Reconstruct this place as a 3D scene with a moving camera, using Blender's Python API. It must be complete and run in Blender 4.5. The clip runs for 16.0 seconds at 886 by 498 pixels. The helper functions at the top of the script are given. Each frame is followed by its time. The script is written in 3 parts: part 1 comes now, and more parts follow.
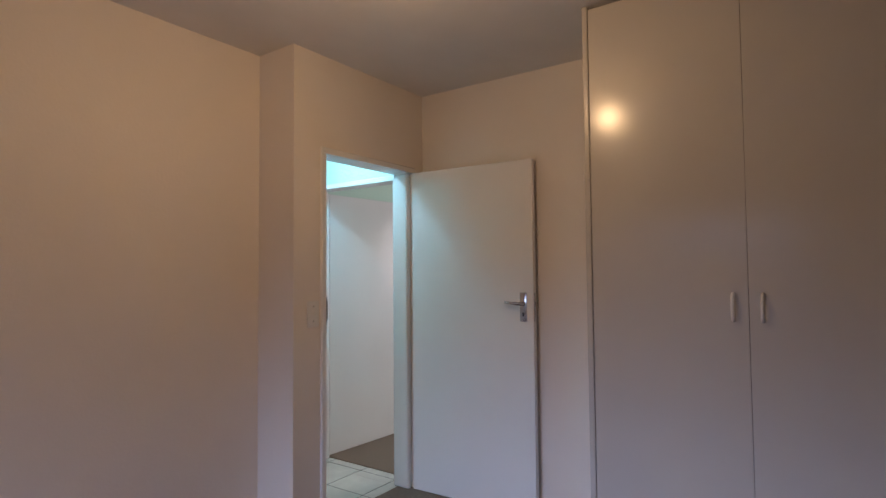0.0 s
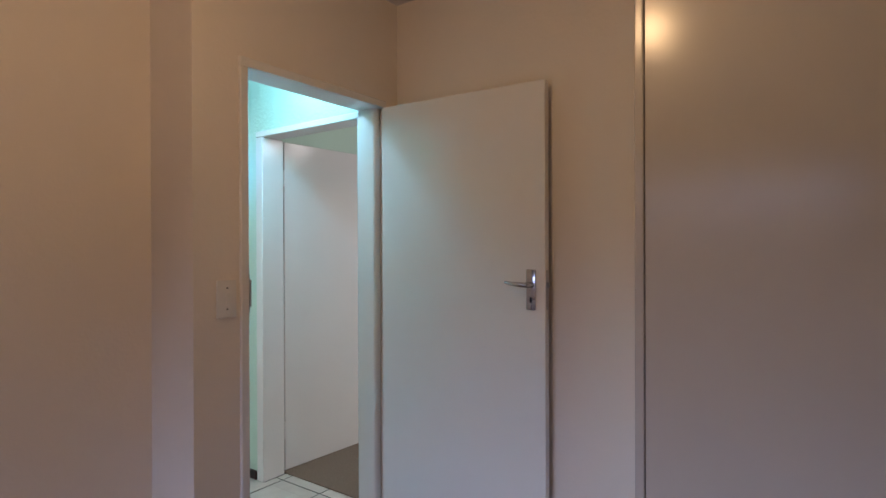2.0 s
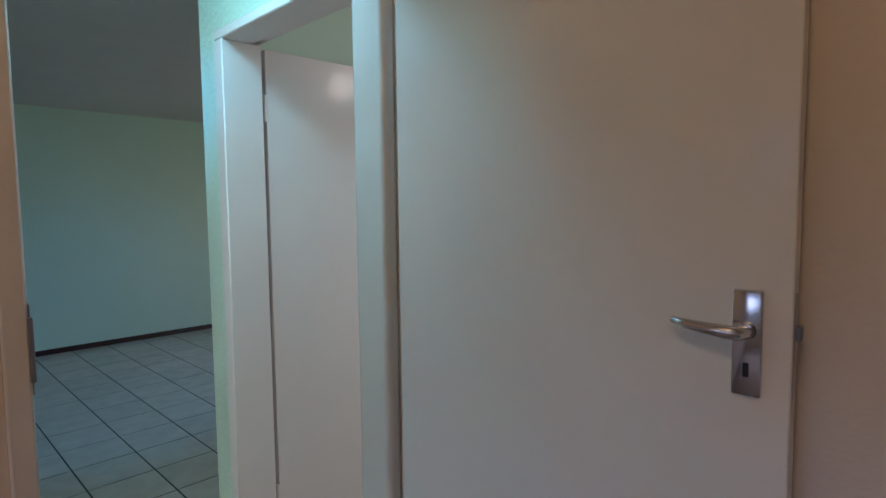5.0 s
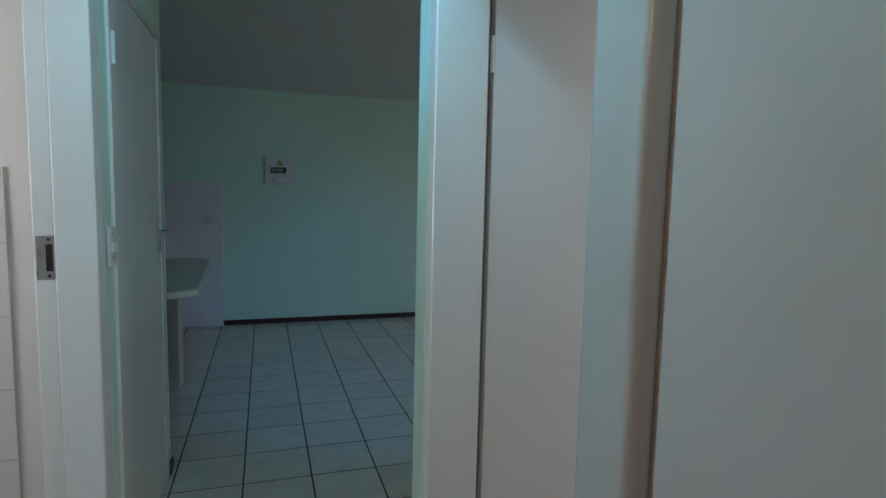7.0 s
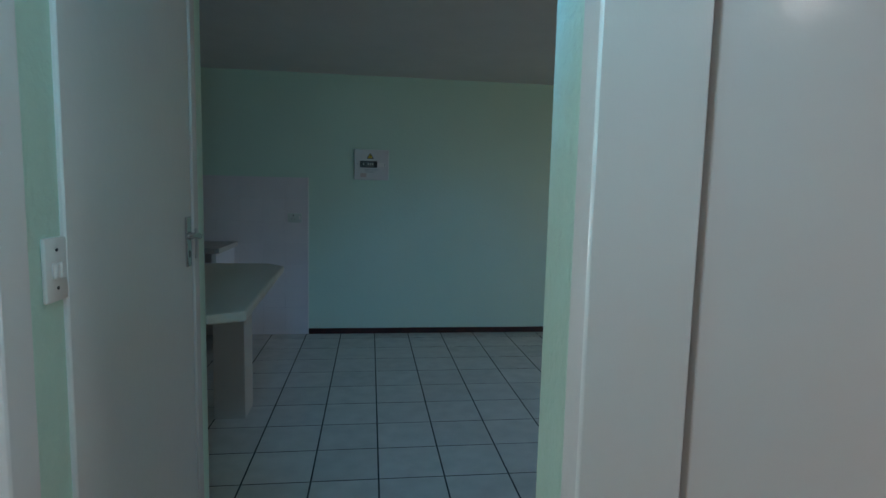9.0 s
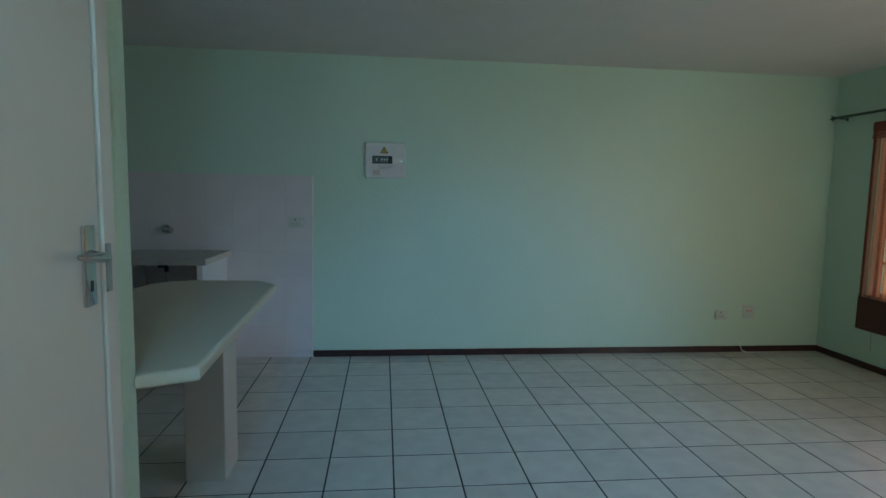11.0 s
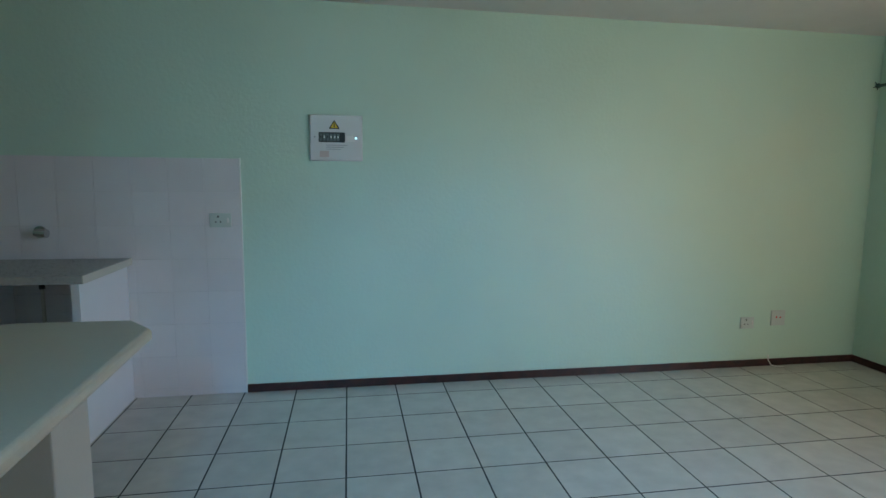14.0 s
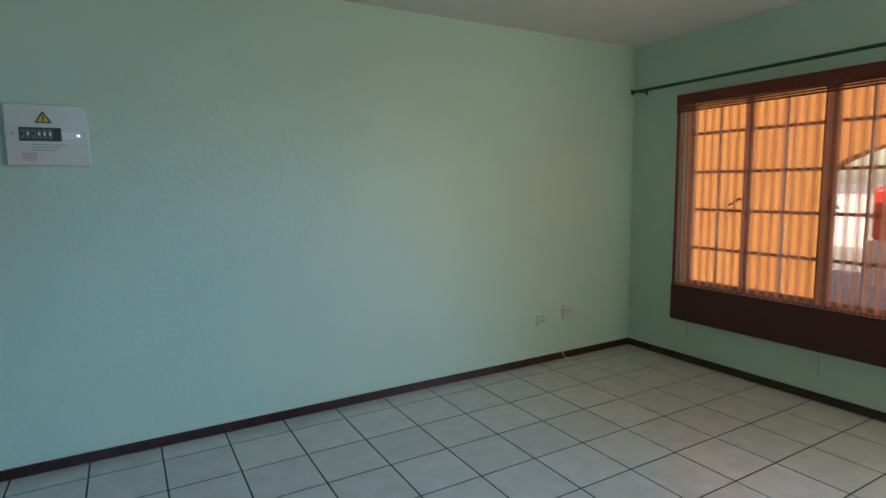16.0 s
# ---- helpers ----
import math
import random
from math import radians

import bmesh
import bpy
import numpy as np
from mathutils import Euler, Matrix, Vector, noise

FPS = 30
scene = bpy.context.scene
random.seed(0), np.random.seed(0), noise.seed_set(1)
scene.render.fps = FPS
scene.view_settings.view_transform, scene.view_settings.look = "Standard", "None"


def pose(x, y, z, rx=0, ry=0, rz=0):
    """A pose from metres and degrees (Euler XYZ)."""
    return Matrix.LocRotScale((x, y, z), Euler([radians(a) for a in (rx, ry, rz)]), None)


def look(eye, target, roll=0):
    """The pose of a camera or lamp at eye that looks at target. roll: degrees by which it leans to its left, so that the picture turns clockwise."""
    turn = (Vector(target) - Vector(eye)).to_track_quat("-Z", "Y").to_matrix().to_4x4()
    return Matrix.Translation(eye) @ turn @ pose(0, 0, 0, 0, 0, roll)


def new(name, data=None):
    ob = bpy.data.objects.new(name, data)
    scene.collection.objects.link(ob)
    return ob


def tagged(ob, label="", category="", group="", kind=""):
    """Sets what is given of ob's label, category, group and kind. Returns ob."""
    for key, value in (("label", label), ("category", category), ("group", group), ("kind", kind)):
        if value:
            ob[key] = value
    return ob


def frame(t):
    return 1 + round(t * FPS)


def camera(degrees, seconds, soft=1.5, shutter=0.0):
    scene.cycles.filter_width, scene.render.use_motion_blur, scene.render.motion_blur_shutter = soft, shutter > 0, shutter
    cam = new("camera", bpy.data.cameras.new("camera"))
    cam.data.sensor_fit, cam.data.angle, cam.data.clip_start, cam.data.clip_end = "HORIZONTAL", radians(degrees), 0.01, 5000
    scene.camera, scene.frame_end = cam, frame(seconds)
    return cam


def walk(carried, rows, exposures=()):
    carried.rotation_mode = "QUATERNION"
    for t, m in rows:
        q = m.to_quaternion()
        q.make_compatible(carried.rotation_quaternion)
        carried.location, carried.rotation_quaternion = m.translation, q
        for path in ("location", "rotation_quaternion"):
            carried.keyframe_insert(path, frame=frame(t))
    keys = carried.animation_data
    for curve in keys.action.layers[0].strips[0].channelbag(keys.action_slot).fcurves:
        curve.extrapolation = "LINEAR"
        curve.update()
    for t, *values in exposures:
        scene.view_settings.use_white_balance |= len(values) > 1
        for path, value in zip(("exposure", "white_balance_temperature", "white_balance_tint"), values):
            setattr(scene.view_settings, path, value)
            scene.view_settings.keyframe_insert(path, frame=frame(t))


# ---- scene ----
cam = camera(77.3, 16.0)
PATH = [
    (0, (-2.563, -2.671, 1.375), (-0.928, -1.521, 1.46), -0.5),
    (0.5, (-2.376, -2.586, 1.359), (-0.747, -1.428, 1.425), -0.3),
    (1, (-2.148, -2.47, 1.357), (-0.523, -1.306, 1.395), -0.2),
    (1.5, (-1.978, -2.365, 1.36), (-0.347, -1.207, 1.362), -0.3),
    (2, (-1.756, -2.243, 1.348), (-0.129, -1.08, 1.342), -0.2),
    (2.5, (-1.631, -2.119, 1.339), (0.005, -0.969, 1.309), -0.4),
    (3, (-1.34, -1.991, 1.334), (0.251, -0.78, 1.295), -0.4),
    (3.2, (-1.281, -1.923, 1.326), (0.314, -0.717, 1.281), -0.5),
    (5.3, (-0.568, -1.416, 1.392), (0.783, 0.049, 1.227), -0.2),
    (5.5, (-0.523, -1.369, 1.389), (0.765, 0.152, 1.229), 0.2),
    (6, (-0.398, -1.26, 1.382), (0.706, 0.4, 1.226), 0.8),
    (6.5, (-0.282, -1.123, 1.389), (0.576, 0.675, 1.21), 1.0),
    (7, (-0.21, -0.995, 1.373), (0.403, 0.899, 1.18), 1.3),
    (7.5, (-0.159, -0.806, 1.37), (0.325, 1.124, 1.172), 1.4),
    (8, (-0.13, -0.637, 1.369), (0.268, 1.313, 1.167), 1.3),
    (8.5, (-0.095, -0.436, 1.367), (0.239, 1.526, 1.163), 1.4),
    (9, (-0.053, -0.23, 1.364), (0.209, 1.741, 1.155), 1.4),
    (9.2, (-0.053, -0.16, 1.361), (0.189, 1.814, 1.152), 1.4),
    (11.3, (-0.059, 0.598, 1.335), (0.148, 2.577, 1.135), 1.1),
    (11.5, (-0.047, 0.652, 1.34), (0.155, 2.631, 1.133), 1.1),
    (12, (-0.063, 0.845, 1.343), (0.144, 2.822, 1.124), 1.1),
    (12.5, (-0.061, 0.977, 1.339), (0.162, 2.952, 1.113), 1.0),
    (13, (-0.037, 1.168, 1.336), (0.219, 3.138, 1.101), 0.8),
    (13.5, (-0.001, 1.308, 1.337), (0.283, 3.273, 1.096), 0.7),
    (14, (0.023, 1.463, 1.34), (0.358, 3.419, 1.092), 0.6),
    (14.5, (0.04, 1.599, 1.354), (0.488, 3.532, 1.103), 0.4),
    (15, (0.092, 1.722, 1.347), (0.715, 3.606, 1.095), 0.1),
    (15.5, (0.166, 1.836, 1.348), (0.95, 3.659, 1.098), -0.3),
    (16, (0.227, 1.840, 1.338), (1.218, 3.562, 1.107), -0.8),
]
EXPOSURE = [(0, -0.05, 6080, 8), (3.2, -0.22, 6300, 9), (5.3, -0.52, 6300, 9), (7.0, -0.78, 6150, 7), (8.0, -0.86, 6100, 7), (9.2, -0.75, 6100, 7), (11.3, 0.20, 6500, 5), (12.5, 0.62, 6500, 6), (14.5, 0.66, 6550, 9), (16, 0.52, 6750, 11)]
walk(cam, [(t, look(eye, target, roll)) for t, eye, target, roll in PATH], EXPOSURE)

# ---- light ----
world = bpy.data.worlds.new("sky")
scene.world = world
world.use_nodes = True
wn = world.node_tree.nodes
sky = wn.new("ShaderNodeTexSky")
sky.sky_type = 'NISHITA'
sky.sun_disc = False
sky.sun_elevation = radians(38)
sky.sun_rotation = radians(-60)
world.node_tree.links.new(sky.outputs[0], wn["Background"].inputs[0])
wn["Background"].inputs[1].default_value = 0.15


def lamp(name, kind, m, energy, colour, size=0.1):
    data = bpy.data.lights.new(name, kind)
    data.energy, data.color = energy, colour
    if kind == 'SUN':
        data.angle = radians(0.5)
    elif kind == 'AREA':
        data.size = size
    else:
        data.shadow_soft_size = size
    ob = new(name, data)
    ob.matrix_world = m
    return ob


def rect_lamp(name, m, w, h, energy, colour, spread=180):
    data = bpy.data.lights.new(name, 'AREA')
    data.shape, data.size, data.size_y = 'RECTANGLE', w, h
    data.energy, data.color, data.spread = energy, colour, radians(spread)
    ob = new(name, data)
    ob.matrix_world = m
    return ob


lamp("sun", 'SUN', look((-24, 14, 22), (0, 0, 0)), 5.0, (1.0, 0.94, 0.85))
lamp("bedroom_bulb_light", 'POINT', pose(-1.32, -1.54, 2.345), 16.5, (1.0, 0.61, 0.30), 0.05)
lamp("passage_bulb_light", 'POINT', pose(-0.18, -0.04, 2.29), 19, (0.37, 0.75, 1.0), 0.07)
lamp("second_bedroom_bulb_light", 'POINT', pose(1.90, -1.68, 2.40), 7, (1.0, 0.88, 0.85), 0.035)
# Added fill for the second bedroom; its walls have no window opening.
rect_lamp("second_bedroom_fill_light", look((3.76, -1.5, 1.5), (0, -0.2, 1.0)), 1.3, 1.2, 56, (1.0, 0.91, 0.93))
rect_lamp("bedroom_window_light", look((-4.17, -1.45, 1.45), (-1.8, -1.75, -0.6)), 1.9, 1.2, 35, (0.56, 0.65, 1.0), 76)
# Added fill in the bathroom, standing before a solid wall.
rect_lamp("bathroom_fill_light", look((-2.20, 0.45, 1.8), (0, 0.45, 1.2)), 0.5, 0.5, 15, (1.0, 0.93, 0.9))
# Two unseen fills, warm and blue, to brighten and tint the living room.
rect_lamp("living_warm_fill", look((3.86, 1.35, 1.15), (2.3, 4.9, 1.3)), 1.3, 1.9, 15, (1.0, 0.95, 0.80), 145)
rect_lamp("living_blue_fill", look((3.87, 1.35, 1.55), (-0.6, 4.7, -0.7)), 1.3, 1.0, 7, (0.22, 0.54, 1.0), 70)
# Added blue spot below the passage bulb, tinting the far wall's lower part.
beam = lamp("blue_fill_spot", 'SPOT', look((-0.18, -0.04, 2.22), (0.66, 3.8, 0.0)), 75, (0.05, 0.42, 1.0), 0.05)
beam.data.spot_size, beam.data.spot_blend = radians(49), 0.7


# ---- materials ----
def material(name, colour, rough=0.5, metal=0.0, colour2=None, scale=4.0, bump=0.0, bump_scale=60.0, spread=0.06, vary=0.0, spec=0.5, detail=6.0):
    m = bpy.data.materials.new(name)
    m.use_nodes = True
    t = m.node_tree
    n, l = t.nodes, t.links
    b = n["Principled BSDF"]
    b.inputs["Roughness"].default_value = rough
    b.inputs["Metallic"].default_value = metal
    b.inputs["Specular IOR Level"].default_value = spec
    tc = n.new("ShaderNodeTexCoord")
    no = n.new("ShaderNodeTexNoise")
    no.inputs["Scale"].default_value = scale
    no.inputs["Detail"].default_value = detail
    geo = n.new("ShaderNodeNewGeometry")
    l.new(geo.outputs["Position"], no.inputs["Vector"])
    ramp = n.new("ShaderNodeValToRGB")
    c2 = colour2 or tuple(max(0.0, c * (1 - 2 * spread)) for c in colour)
    ramp.color_ramp.elements[0].position, ramp.color_ramp.elements[1].position = 0.3, 0.7
    ramp.color_ramp.elements[0].color = (*c2, 1)
    ramp.color_ramp.elements[1].color = (*colour, 1)
    l.new(no.outputs[0], ramp.inputs[0])
    out = ramp.outputs[0]
    if vary:
        info = n.new("ShaderNodeObjectInfo")
        hsv = n.new("ShaderNodeHueSaturation")
        mr = n.new("ShaderNodeMapRange")
        mr.inputs[3].default_value, mr.inputs[4].default_value = 1 - vary, 1 + vary
        l.new(info.outputs["Random"], mr.inputs[0])
        l.new(mr.outputs[0], hsv.inputs["Value"])
        l.new(out, hsv.inputs["Color"])
        out = hsv.outputs[0]
    l.new(out, b.inputs["Base Color"])
    # a little unevenness in the gloss
    rr = n.new("ShaderNodeMapRange")
    rr.inputs[3].default_value, rr.inputs[4].default_value = max(0.02, rough - 0.06), min(1, rough + 0.08)
    l.new(no.outputs[0], rr.inputs[0])
    l.new(rr.outputs[0], b.inputs["Roughness"])
    if bump:
        nb = n.new("ShaderNodeTexNoise")
        nb.inputs["Scale"].default_value = bump_scale
        nb.inputs["Detail"].default_value = 3
        l.new(geo.outputs["Position"], nb.inputs["Vector"])
        bp = n.new("ShaderNodeBump")
        bp.inputs["Strength"].default_value = bump
        bp.inputs["Distance"].default_value = 0.004
        l.new(nb.outputs[0], bp.inputs["Height"])
        l.new(bp.outputs[0], b.inputs["Normal"])
    return m


MINT = material("mint_roughcast_paint", (0.57, 0.75, 0.63), 0.42, bump=0.38, bump_scale=42, spread=0.03, scale=1.3)
ROUGHCAST = material("mint_passage_roughcast", (0.57, 0.75, 0.63), 0.42, bump=1.0, bump_scale=48, spread=0.04, scale=1.3)
CREAM = material("cream_wall_paint", (0.80, 0.73, 0.66), 0.55, bump=0.25, bump_scale=70, spread=0.03, scale=1.5)
PLAIN = material("white_wall_paint", (0.78, 0.78, 0.77), 0.6, bump=0.2, bump_scale=70, spread=0.03)
CEIL = material("ceiling_paint", (0.76, 0.74, 0.72), 0.7, bump=0.25, bump_scale=90, spread=0.03)
GLOSS = material("white_gloss_enamel", (0.80, 0.78, 0.76), 0.16, bump=0.10, bump_scale=45, spread=0.02, scale=2.5)
WARD = material("wardrobe_enamel", (0.53, 0.50, 0.46), 0.18, bump=0.05, bump_scale=80, spread=0.03, scale=2.0)
TILE = material("cream_floor_tile", (0.66, 0.63, 0.57), 0.22, bump=0.08, bump_scale=25, spread=0.07, scale=9, vary=0.05)
GROUT = material("dark_grout", (0.028, 0.033, 0.035), 0.9, bump=0.4, bump_scale=200)
WTILE = material("white_wall_tile", (0.74, 0.71, 0.72), 0.18, spread=0.02, scale=6, vary=0.02)
WGROUT = material("pale_grout", (0.70, 0.67, 0.68), 0.8)
WOOD = material("dark_skirting_wood", (0.060, 0.016, 0.014), 0.38, colour2=(0.018, 0.009, 0.009), scale=16, bump=0.2, bump_scale=60)
CARPET = material("brown_carpet", (0.27, 0.20, 0.15), 0.95, colour2=(0.17, 0.125, 0.095), scale=140, bump=0.9, bump_scale=300, spec=0.1)
CHROME = material("chrome", (0.62, 0.62, 0.64), 0.14, 1.0, spread=0.05, scale=30)
STEEL = material("brushed_steel", (0.42, 0.42, 0.43), 0.28, 1.0, spread=0.08, scale=20)
PLASTIC = material("white_plastic", (0.78, 0.76, 0.73), 0.3, spread=0.02)
AGED = material("aged_grey_green_plastic", (0.58, 0.64, 0.60), 0.35, spread=0.04)
GREYTOP = material("grey_speckled_laminate", (0.40, 0.39, 0.365), 0.28, colour2=(0.36, 0.35, 0.33), scale=90, bump=0.05, bump_scale=120)
DARK = material("black_plastic", (0.012, 0.012, 0.014), 0.35)
LAMINATE = material("speckled_cream_laminate", (0.60, 0.535, 0.43), 0.30, colour2=(0.57, 0.505, 0.405), scale=90, bump=0.05, bump_scale=120)
LAMEDGE = material("cream_laminate_edge", (0.60, 0.57, 0.49), 0.35, spread=0.03)
BOARD = material("white_melamine", (0.76, 0.76, 0.78), 0.35, spread=0.02)
BEIGE = material("beige_pedestal_paint", (0.55, 0.50, 0.43), 0.5, bump=0.15, bump_scale=80, spread=0.03)
RODM = material("green_metal_rod", (0.045, 0.085, 0.065), 0.35, 0.3)
REDBROWN = material("red_brown_frame_paint", (0.34, 0.11, 0.055), 0.45, colour2=(0.24, 0.07, 0.035), scale=18, bump=0.2, bump_scale=80)
# Reddened for light glowing through the reeds; the next, darker copy has none.
BLINDEDGE = material("red_brown_reed", (0.23, 0.042, 0.022), 0.6, colour2=(0.12, 0.022, 0.014), scale=60, bump=0.3, bump_scale=200)
LOWREED = material("unlit_lower_reed", (0.10, 0.026, 0.019), 0.65, colour2=(0.055, 0.016, 0.013), scale=60, bump=0.3, bump_scale=200)
YELLOW = material("warning_yellow", (0.75, 0.50, 0.03), 0.4)
BLUEGREY = material("green_grey_breaker", (0.13, 0.165, 0.16), 0.35)
COVER = material("glossy_white_cover", (0.66, 0.65, 0.64), 0.28, spread=0.02)
INK = material("grey_print", (0.35, 0.35, 0.37), 0.5)
PINK = material("pale_red_print", (0.60, 0.47, 0.44), 0.5)
REDPAINT = material("red_car_paint", (0.75, 0.035, 0.02), 0.3)
ORANGE = material("orange_wall_paint", (0.48, 0.19, 0.038), 0.8, colour2=(0.42, 0.16, 0.03), scale=3, bump=0.3, bump_scale=50)
WHITEWALL = material("whitewashed_wall", (0.82, 0.80, 0.78), 0.8, bump=0.3, bump_scale=40)
PAVING = material("pale_paving", (0.42, 0.38, 0.34), 0.85, scale=6, bump=0.3, bump_scale=60)
GLASS = bpy.data.materials.new("window_glass")
GLASS.use_nodes = True
gb = GLASS.node_tree.nodes["Principled BSDF"]
gb.inputs["Base Color"].default_value = (0.96, 0.98, 0.97, 1)
gb.inputs["Roughness"].default_value = 0.02
gb.inputs["Transmission Weight"].default_value = 1.0
gb.inputs["IOR"].default_value = 1.1


def blind_material():
    """Loose woven reeds: sheer, with soft vertical stripes and fine cross threads."""
    m = bpy.data.materials.new("sheer_woven_reed")
    m.use_nodes = True
    n, l = m.node_tree.nodes, m.node_tree.links
    n.remove(n["Principled BSDF"])
    geo = n.new("ShaderNodeNewGeometry")
    w = n.new("ShaderNodeTexWave")
    w.bands_direction = 'Y'
    w.inputs["Scale"].default_value = 5.2
    w.inputs["Distortion"].default_value = 0.15
    w.inputs["Detail"].default_value = 1
    w2 = n.new("ShaderNodeTexWave")
    w2.bands_direction = 'Z'
    w2.inputs["Scale"].default_value = 40
    w2.inputs["Distortion"].default_value = 2.5
    l.new(geo.outputs["Position"], w.inputs["Vector"])
    l.new(geo.outputs["Position"], w2.inputs["Vector"])
    mul = n.new("ShaderNodeMath")
    mul.operation = 'MULTIPLY_ADD'
    l.new(w2.outputs["Fac"], mul.inputs[0])
    mul.inputs[1].default_value = 0.25
    l.new(w.outputs["Fac"], mul.inputs[2])
    mr = n.new("ShaderNodeMapRange")
    mr.inputs[1].default_value, mr.inputs[2].default_value = 0.0, 1.25
    mr.inputs[3].default_value, mr.inputs[4].default_value = 0.22, 0.80
    l.new(mul.outputs[0], mr.inputs[0])
    tr = n.new("ShaderNodeBsdfTransparent")
    tr.inputs[0].default_value = (1, 0.93, 0.87, 1)
    di = n.new("ShaderNodeBsdfDiffuse")
    di.inputs[0].default_value = (0.16, 0.035, 0.02, 1)
    tl = n.new("ShaderNodeBsdfTranslucent")
    tl.inputs[0].default_value = (0.84, 0.52, 0.40, 1)
    mix1, mix2 = n.new("ShaderNodeMixShader"), n.new("ShaderNodeMixShader")
    mix1.inputs[0].default_value = 0.85
    l.new(di.outputs[0], mix1.inputs[1])
    l.new(tl.outputs[0], mix1.inputs[2])
    l.new(mr.outputs[0], mix2.inputs[0])
    l.new(tr.outputs[0], mix2.inputs[1])
    l.new(mix1.outputs[0], mix2.inputs[2])
    l.new(mix2.outputs[0], n["Material Output"].inputs[0])
    return m


REED = blind_material()


# ---- builders ----
def box(bm, x0, x1, y0, y1, z0, z1, bevel=0.0, seg=1):
    vs = bmesh.ops.create_cube(bm, size=1)["verts"]
    for v in vs:
        v.co = Vector(((x0 + x1) / 2 + v.co.x * (x1 - x0), (y0 + y1) / 2 + v.co.y * (y1 - y0), (z0 + z1) / 2 + v.co.z * (z1 - z0)))
    if bevel:
        es = list({e for v in vs for e in v.link_edges})
        bmesh.ops.bevel(bm, geom=es, offset=bevel, segments=seg, affect='EDGES', profile=0.5)
    return bm


def boxes(*rows, bevel=0.0, seg=1):
    bm = bmesh.new()
    for r in rows:
        box(bm, *r, bevel=bevel, seg=seg)
    return bm


def rod(bm, a, b, r0, r1=None, seg=16):
    a, b = Vector(a), Vector(b)
    d = b - a
    m = Matrix.Translation((a + b) / 2) @ d.to_track_quat("Z", "Y").to_matrix().to_4x4()
    bmesh.ops.create_cone(bm, cap_ends=True, segments=seg, radius1=r0, radius2=r0 if r1 is None else r1, depth=d.length, matrix=m)
    return bm


def ball(bm, c, r, sx=1, sy=1, sz=1):
    bmesh.ops.create_uvsphere(bm, u_segments=16, v_segments=10, radius=r, matrix=Matrix.Translation(c) @ Matrix.Diagonal((sx, sy, sz, 1)))
    return bm


def tube(points, r, seg=10):
    """A bent round bar through the points."""
    bm = bmesh.new()
    pts = [Vector(p) for p in points]
    rings, last, q = [], None, None
    for i, p in enumerate(pts):
        d = (pts[min(i + 1, len(pts) - 1)] - pts[max(i - 1, 0)]).normalized()
        q = last.rotation_difference(d) @ q if last else d.to_track_quat("Z", "Y")
        last = d
        rad = r[i] if isinstance(r, (list, tuple)) else r
        rings.append([bm.verts.new(p + q @ Vector((rad * math.cos(2 * math.pi * k / seg), rad * math.sin(2 * math.pi * k / seg), 0))) for k in range(seg)])
    for a, b in zip(rings, rings[1:]):
        for k in range(seg):
            bm.faces.new((a[k], a[(k + 1) % seg], b[(k + 1) % seg], b[k]))
    bm.faces.new(list(reversed(rings[0])))
    bm.faces.new(rings[-1])
    return bm


def slab(outline, z0, z1, bevel=0.0, seg=2):
    bm = bmesh.new()
    f = bm.faces.new([bm.verts.new((x, y, z0)) for x, y in outline])
    up = bmesh.ops.extrude_face_region(bm, geom=[f])
    for v in up["geom"]:
        if isinstance(v, bmesh.types.BMVert):
            v.co.z = z1
    bmesh.ops.recalc_face_normals(bm, faces=bm.faces)
    if bevel:
        bmesh.ops.bevel(bm, geom=[e for e in bm.edges if abs(e.verts[0].co.z - e.verts[1].co.z) < 1e-6], offset=bevel, segments=seg, affect='EDGES', profile=0.5)
    return bm


def finish(name, bm, mat, smooth=False):
    bmesh.ops.recalc_face_normals(bm, faces=bm.faces)
    if smooth:
        for f in bm.faces:
            f.smooth = f.calc_area() < 0.02
        for e in bm.edges:
            e.smooth = len(e.link_faces) == 2 and e.calc_face_angle(0) < radians(40)
    me = bpy.data.meshes.new(name)
    bm.to_mesh(me)
    bm.free()
    if mat:
        me.materials.append(mat)
    return me


ROOT = {}


def thing(name, m, label, category, group="", kind=""):
    ob = new(name)
    ob.empty_display_size = 0.05
    ob.matrix_world = m
    ROOT[ob] = m
    return tagged(ob, label, category, group, kind)


def part(name, bm, mat, parent, label="", smooth=False, local=False):
    """One mesh under a thing or a part. Given in world places, unless local."""
    root = ROOT[parent]
    if not local:
        bm.transform(root.inverted())
    ob = new(name, finish(name, bm, mat, smooth))
    ob.parent = parent
    ROOT[ob] = root
    if label:
        ob["label"] = label
    return ob


def structure(name, bm, mat, label, category, smooth=False):
    return tagged(new(name, finish(name, bm, mat, smooth)), label, category, kind="structure")


# ---- plan, metres ----
BED_Y, BED_X, BED_H = -0.45, 0.365, 2.553
PASS_R, PASS_L = 0.235, -0.66
NORTH, EAST, WEST, H = 4.975, 3.80, -3.30, 2.385
D_TOP, D_TOP2 = 2.02, 1.985
OP_L, OP_R = -0.500, 0.235           # bedroom doorway
D2_A, D2_B = -0.30, 0.445            # second bedroom's doorway
BA_A, BA_B = 0.08, 0.745              # bathroom doorway
CL_A, CL_B = 0.985, 1.755             # cupboard doorway
END_L, END_R = 1.905, 0.645           # where the passage walls stop

